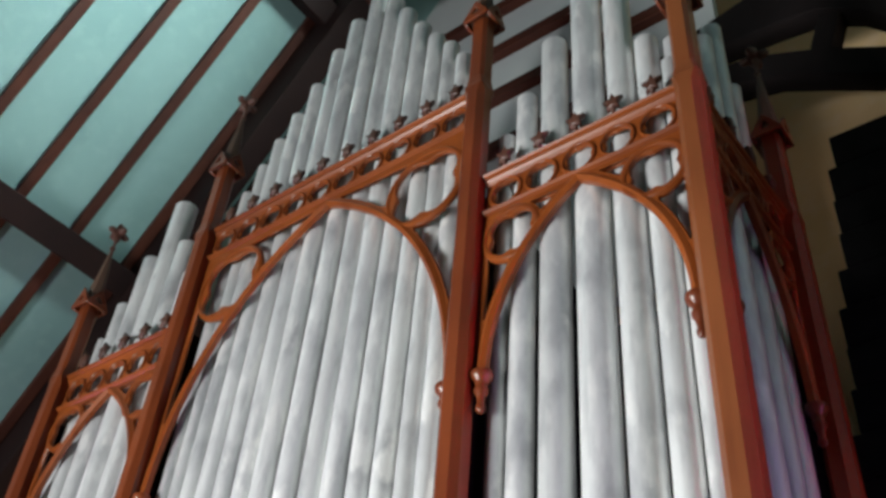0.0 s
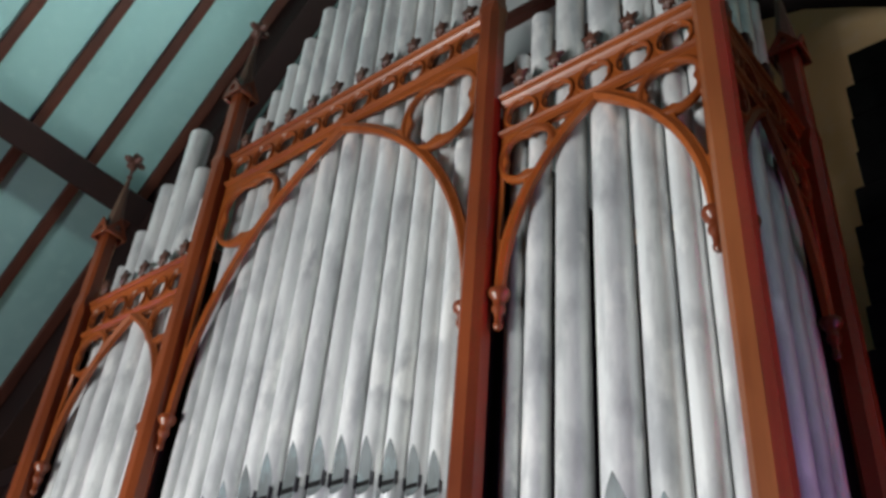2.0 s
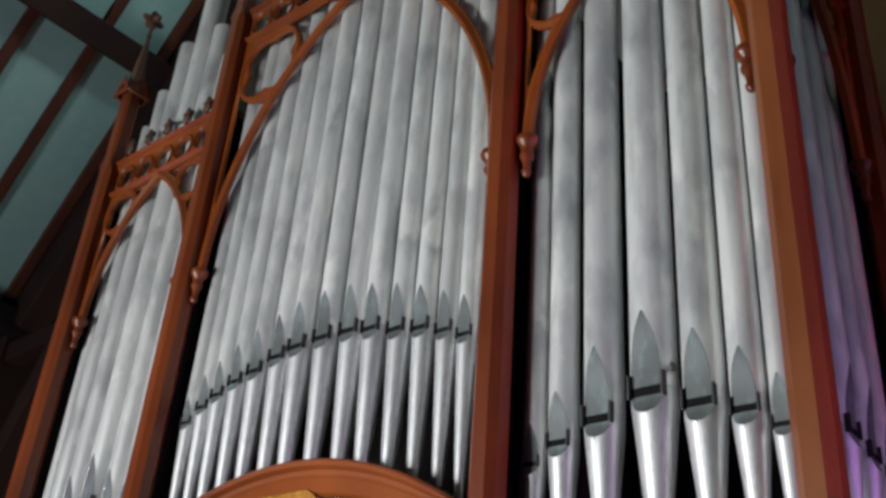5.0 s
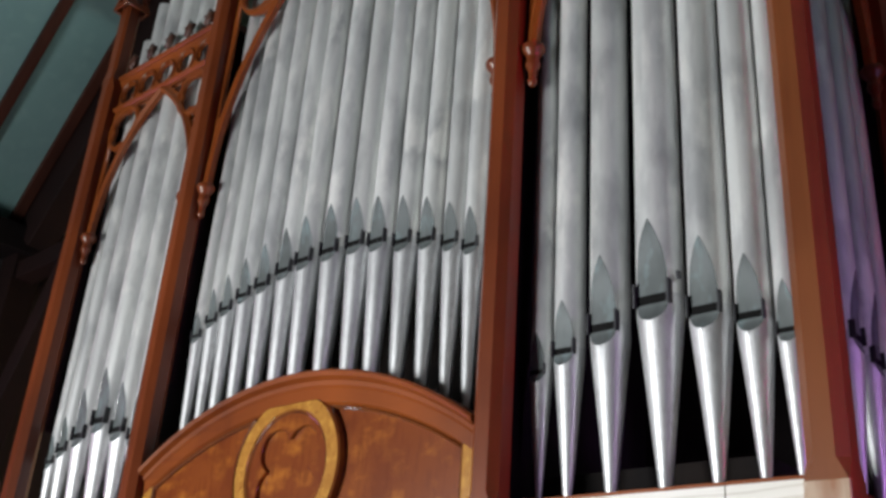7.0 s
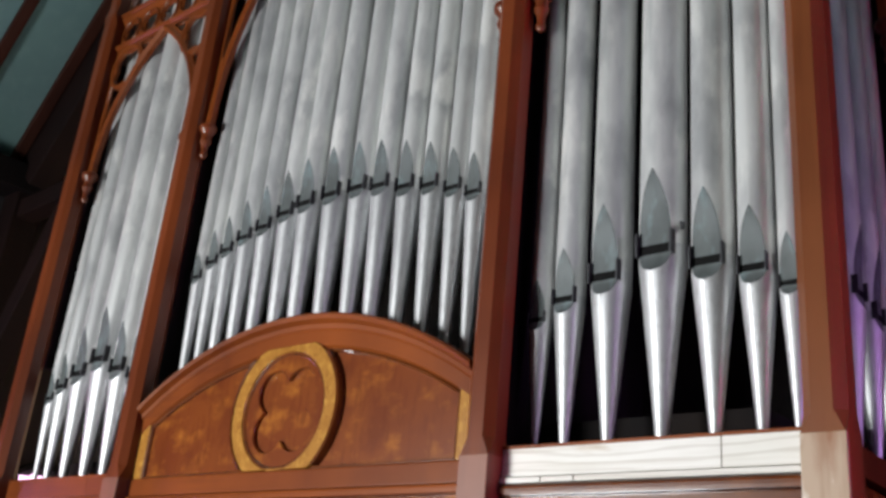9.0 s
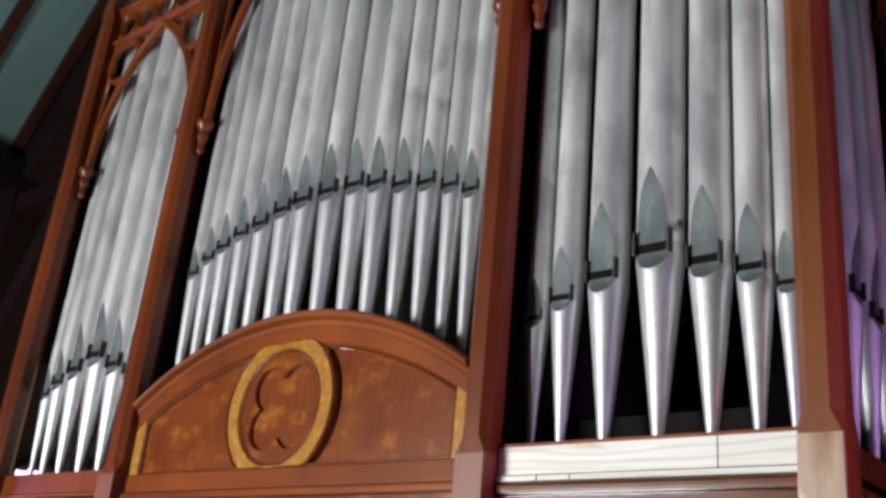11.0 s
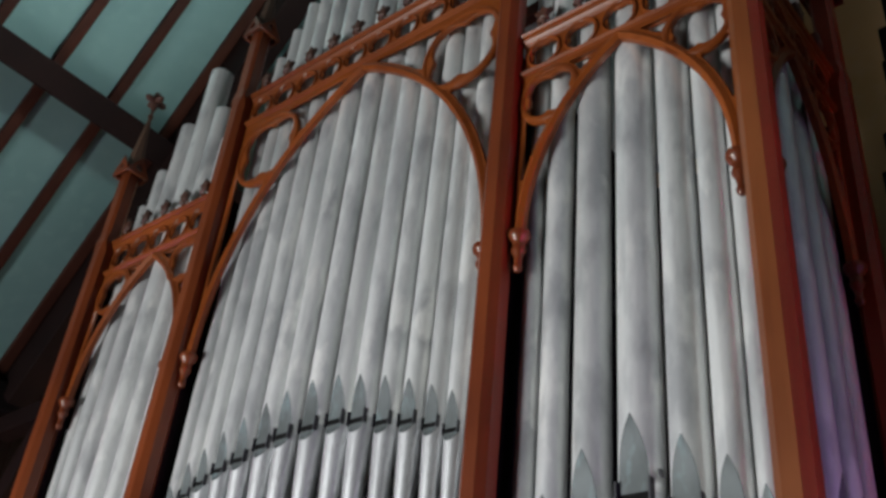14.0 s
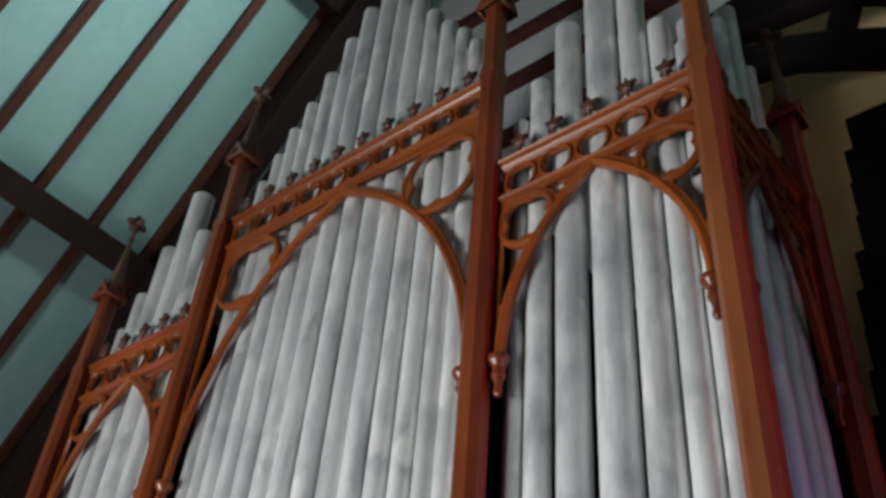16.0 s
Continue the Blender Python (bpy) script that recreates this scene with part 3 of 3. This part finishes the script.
def pediment_z(x, drop=0.0):
    h = PEAK - END
    R = (HALF * HALF + h * h) / (2 * h)
    return PEAK - R + math.sqrt(R * R - x * x) - drop


PX = CX - 0.004
xs = [HALF * (-1 + 2 * i / 32) for i in range(33)]
ped = part("pediment_board", plate([[(PX + x, pediment_z(x, 0.03)) for x in xs] + [(PX + HALF, 2.084), (PX - HALF, 2.084)]], -0.010, 0.020, 0.002), PANEL, case)
bm = bmesh.new()
prof = [(0.02, 0.0), (-0.061, 0.0), (-0.069, -0.010), (-0.063, -0.024), (-0.041, -0.036), (-0.037, -0.052), (-0.029, -0.062), (-0.027, -0.112), (-0.015, -0.122), (0.02, -0.122)]
cols = [[bm.verts.new((PX + x, y, pediment_z(x) + dz)) for y, dz in prof] for x in xs]
for a, b in zip(cols, cols[1:]):
    for i in range(len(prof) - 1):
        bm.faces.new((a[i], b[i], b[i + 1], a[i + 1]))
bm.faces.new(cols[0]), bm.faces.new(cols[-1][::-1])
bmesh.ops.recalc_face_normals(bm, faces=bm.faces)
part("curved_cornice", bm, OAK_RAIL, case, "curved moulded oak cornice")
for s in (1, -1):
    part("pediment_stile", box(*sorted((PX + s * HALF, PX + s * (HALF - 0.060))), -0.025, -0.009, 2.149, 2.394, 0.004), GOLD_WOOD, case)
    part("bead", box(*sorted((PX + s * (HALF - 0.062), PX + s * (HALF - 0.072))), -0.021, -0.009, 2.151, 2.414, 0.004), POLISHED, case)
part("base_rail", box(PX - HALF, PX + HALF, -0.031, 0.005, 2.079, 2.148, 0.006), OAK_RAIL, case)
part("base_moulding", box(PX - HALF, PX + HALF, -0.045, 0.005, 2.049, 2.076, 0.009), OAK_RAIL, case)
part("lower_panel", box(PX - HALF, PX + HALF, -0.005, 0.02, 0.0, 2.048), PANEL, case)
for s in (1, -1):
    part("bead", box(*sorted((PX + s * 0.17, PX + s * (HALF - 0.073))), -0.019, -0.009, 2.150, 2.159, 0.003), POLISHED, case)
    rim = bmesh.new()
    prev = None
    for i in range(17):
        x = s * (0.20 + (HALF - 0.073 - 0.20) * i / 16)
        z = pediment_z(x, 0.124)
        row = [rim.verts.new((PX + x, y, z + dz)) for y, dz in ((-0.009, 0.002), (-0.022, 0.0), (-0.024, -0.006), (-0.020, -0.011), (-0.009, -0.012))]
        if prev:
            for k in range(4):
                rim.faces.new((prev[k], prev[k + 1], row[k + 1], row[k]))
        prev = row
    bmesh.ops.recalc_face_normals(rim, faces=rim.faces)
    part("curved_bead", rim, POLISHED, case)
RZ = 2.365
ring_o = []
for i in range(64):
    a = 2 * math.pi * i / 64
    ring_o.append((PX + 0.274 * math.cos(a), min(2.604, max(2.150, RZ + 0.274 * math.sin(a)))))
ring_i = [(PX + 0.216 * math.cos(2 * math.pi * i / 48), RZ + 0.216 * math.sin(2 * math.pi * i / 48)) for i in range(48)]
roundel = part("roundel", plate([ring_o, ring_i], -0.037, -0.009, 0.003), GOLD_WOOD, case, "golden veneered roundel")
part("inner_bead", ring_profile(PX, RZ, 0.200, 0.024, -0.031, -0.009, 48), POLISHED, roundel, smooth=True)
for s in (1, -1):
    bead = bmesh.new()
    prev = None
    for i in range(25):
        a = radians(-46 + 92 * i / 24)
        row = [bead.verts.new((PX + s * r * math.cos(a), y, RZ + r * math.sin(a))) for r, y in ((0.273, -0.009), (0.273, -0.039), (0.279, -0.043), (0.286, -0.037), (0.288, -0.009))]
        if prev:
            for k in range(4):
                bead.faces.new((prev[k], prev[k + 1], row[k + 1], row[k]))
        prev = row
    bmesh.ops.recalc_face_normals(bead, faces=bead.faces)
    part("outer_bead", bead, POLISHED, roundel, smooth=True)
circle = [(PX + 0.208 * math.cos(2 * math.pi * i / 48), RZ + 0.208 * math.sin(2 * math.pi * i / 48)) for i in range(48)]
part("sunk_quatrefoil", plate([circle, foil(PX, RZ, 0.180, 4, 45, 12, 0.56)], -0.027, -0.009, 0.004), PANEL, roundel)

# dark inside of the case: boards added behind the pipes, shade put into their colour
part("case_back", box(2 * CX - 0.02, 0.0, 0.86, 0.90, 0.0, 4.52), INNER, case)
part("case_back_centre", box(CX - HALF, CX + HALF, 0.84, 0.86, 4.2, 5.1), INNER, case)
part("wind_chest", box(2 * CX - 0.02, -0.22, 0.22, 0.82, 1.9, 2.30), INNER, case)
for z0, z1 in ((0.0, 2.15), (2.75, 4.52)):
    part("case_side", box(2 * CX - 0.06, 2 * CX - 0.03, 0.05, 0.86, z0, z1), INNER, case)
# boards added to block the view past the pipes
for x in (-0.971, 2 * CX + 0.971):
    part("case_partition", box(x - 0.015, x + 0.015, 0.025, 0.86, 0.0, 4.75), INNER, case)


# ---- pipes ----
def pipe(r, z_mouth, tip, z_top, z_foot, place, group):
    """One flue pipe about the z axis, its mouth towards -y: open tube, conical foot, pressed leaf above the mouth."""
    hw = 0.74 * r
    slot = 0.42 * r
    lower = 0.80 * r
    holder = thing("organ_pipe", "silver painted metal organ pipe with a leaf-shaped lip", "organ pipe", group)
    chord = math.sqrt(r * r - hw * hw)

    def half(z):
        if z < z_mouth - slot:
            q = (z_mouth - slot - z) / lower
            return hw * math.sqrt(max(0, 1 - q * q)) if q < 1 else 0
        if z <= z_mouth:
            return hw
        q = (z - z_mouth) / (tip - z_mouth)
        return hw * (1 - q ** 2.7) if q < 1 else 0

    def radius(z):
        if z >= z_mouth - slot - 0.35 * r:
            return r
        q = (z - z_foot) / (z_mouth - slot - 0.35 * r - z_foot)
        return r * (0.24 + 0.76 * q)

    zs_body = [z_mouth + (tip - z_mouth) * i / 12 for i in range(13)] + [tip + 0.01, z_top]
    zs_foot = [z_foot, z_mouth - slot - lower - 0.01] + [z_mouth - slot - lower * (1 - i / 9) for i in range(10)] + [z_mouth]

    def tube(zs, rim):
        bm = bmesh.new()
        rings = []
        for z in zs:
            R, h = radius(z), half(z)
            phi = max(0.03, math.asin(min(0.99, h / R)))
            flat = R * math.cos(phi)
            row = []
            for i in range(8):
                a = -phi + 2 * phi * i / 8
                row.append(bm.verts.new((R * math.sin(a), -flat + (0.004 if i and h > 0 else 0), z) if h > 0 else (R * math.sin(a), -R * math.cos(a), z)))
            for i in range(32):
                a = phi + (2 * math.pi - 2 * phi) * i / 32
                row.append(bm.verts.new((R * math.sin(a), -R * math.cos(a), z)))
            rings.append(row)
        if rim:
            for q, dz in ((0.96, 0.0), (0.95, -0.25)):
                rings.append([bm.verts.new((q * v.co.x, q * v.co.y, z_top + dz)) for v in rings[len(zs) - 1]])
        for a, b in zip(rings, rings[1:]):
            for i in range(40):
                bm.faces.new((a[i], a[(i + 1) % 40], b[(i + 1) % 40], b[i]))
        bmesh.ops.recalc_face_normals(bm, faces=bm.faces)
        return bm

    body = part("body", tube(zs_body, True), SPOTTED, holder, smooth=True)
    foot = part("foot", tube(zs_foot, False), FOOT_METAL, holder, "brighter conical pipe foot", smooth=True)

    def leaf(zs):
        bm = bmesh.new()
        prev = None
        for z in zs:
            R, h = radius(z), half(z)
            y = -math.sqrt(max(0.0, R * R - h * h)) - 0.001
            row = [bm.verts.new((-h - 0.001, y + 0.002, z)), bm.verts.new((-h * 0.9, y, z)), bm.verts.new((h * 0.9, y, z)), bm.verts.new((h + 0.001, y + 0.002, z))]
            if prev:
                for k in range(3):
                    bm.faces.new((prev[k], prev[k + 1], row[k + 1], row[k]))
            prev = row
        return bm

    part("upper_lip", leaf([z_mouth + (tip - z_mouth) * i / 12 for i in range(13)]), LIP_METAL, body, "dull grey leaf-shaped upper lip")
    part("lower_lip", leaf([z_mouth - slot - lower * (1 - i / 9) for i in range(10)]), LIP_METAL, foot, "dull grey rounded lower lip")
    # solid black plate: the mouth is not cut, its shade is painted
    part("mouth_slot", box(-hw, hw, -chord - 0.001, -chord + 0.01, z_mouth - slot, z_mouth), MOUTH_DARK, body, "black plate for the shaded mouth opening")
    for s in (1, -1):
        part("ear", box(*sorted((s * (hw - 0.001), s * (hw + 0.10 * r))), -chord - 0.24 * r, -chord + 0.02, z_mouth - slot - 0.10 * r, z_mouth + 0.55 * r, 0.002), EAR_METAL, body, "dark lead mouth ear")
    holder.matrix_basis = place
    return holder


AXIS = 0.080
# offset from the middle of the bay, radius, mouth, tip of leaf, top
RIGHT_PIPES = [(-0.415, 0.0355, 2.596, 2.720, 5.10), (-0.311, 0.0485, 2.648, 2.800, 5.30), (-0.165, 0.0615, 2.698, 2.915, 5.595), (0.006, 0.0700, 2.752, 2.991, 6.10),
               (0.163, 0.0610, 2.690, 2.897, 5.975), (0.291, 0.0505, 2.647, 2.815, 5.285), (0.386, 0.0355, 2.587, 2.722, 5.08)]
LEFT_TOPS = (5.08, 5.295, 5.585, 5.95, 5.56, 5.28, 5.08)
# half of the wide bay, from its outermost pipe to the middle one: distance from the middle, radius, mouth, tip of leaf, top
WIDE_HALF = [(0.824, 0.0375, 3.055, 3.160, 5.735), (0.728, 0.0412, 3.109, 3.250, 5.905), (0.633, 0.0443, 3.148, 3.293, 6.067), (0.520, 0.0479, 3.186, 3.345, 6.220),
             (0.399, 0.0505, 3.209, 3.385, 6.410), (0.267, 0.0536, 3.244, 3.421, 6.645), (0.147, 0.0561, 3.263, 3.447, 6.855), (0.0, 0.0567, 3.268, 3.460, 7.03)]
for off, r, m, tip, top in RIGHT_PIPES:
    pipe(r, m, tip, top, 2.180, pose(-NB + off, AXIS, 0), "pipes of the narrow bays")
part("pipe_stay", box(-NB + 0.080, -NB + 0.090, 0.034, 0.052, 2.790, 2.812, 0.002), EAR_METAL, case, "small dark lead pipe stay")
for (off, r, m, tip, _), top in zip(RIGHT_PIPES, LEFT_TOPS):
    pipe(r, m, tip, top, 2.180, pose(2 * CX + NB + off, AXIS, 0), "pipes of the narrow bays")
for side in (-1, 1):
    for off, r, m, tip, top in WIDE_HALF:
        if off or side > 0:
            pipe(r, m, tip, top, 2.40, pose(CX + side * off, AXIS, 0), "pipes of the wide bay")
for y, r, m, tip, top in ((0.120, 0.0440, 2.640, 2.830, 5.25), (0.288, 0.0500, 2.665, 2.875, 5.40), (0.457, 0.0530, 2.690, 2.890, 5.62), (0.625, 0.0500, 2.665, 2.875, 5.90), (0.780, 0.0440, 2.640, 2.830, 5.60)):
    pipe(r, m, tip, top, 2.178, pose(-0.065, y, 0, 0, 0, 90), "pipes of the side bay")
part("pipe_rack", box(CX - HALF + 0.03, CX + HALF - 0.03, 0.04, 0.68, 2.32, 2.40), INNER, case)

# a small stained-glass light low in the side wall, seen between the pipe feet
glow = bpy.data.materials.new("stained_glass_daylight")
glow.use_nodes = True
gb = glow.node_tree.nodes["Principled BSDF"]
gb.inputs["Base Color"].default_value = (0.6, 0.3, 0.6, 1)
gb.inputs["Emission Color"].default_value, gb.inputs["Emission Strength"].default_value = (1.0, 0.62, 0.95, 1), 3.0
win = tagged(new("window_1"), "small stained-glass window glowing pink and white", "window", kind="structure")
part("window_frame", plate([[(1.45, 2.35), (1.95, 2.35), (1.95, 2.72), (1.70, 2.86), (1.45, 2.72)], [(1.50, 2.40), (1.90, 2.40), (1.90, 2.70), (1.70, 2.80), (1.50, 2.70)]], -0.03, 0.03, 0.004), DARK_STONE, win)
for k in range(4):
    part("pane", box(1.503 + 0.1 * k, 1.593 + 0.1 * k, -0.004, 0.004, 2.40, 2.72 - 0.02 * abs(k - 1.5)), glow, win)
win.matrix_basis = Matrix.Translation((EAVE_X + 0.034, -0.03, -0.10)) @ Matrix.Rotation(radians(90), 4, "Z")
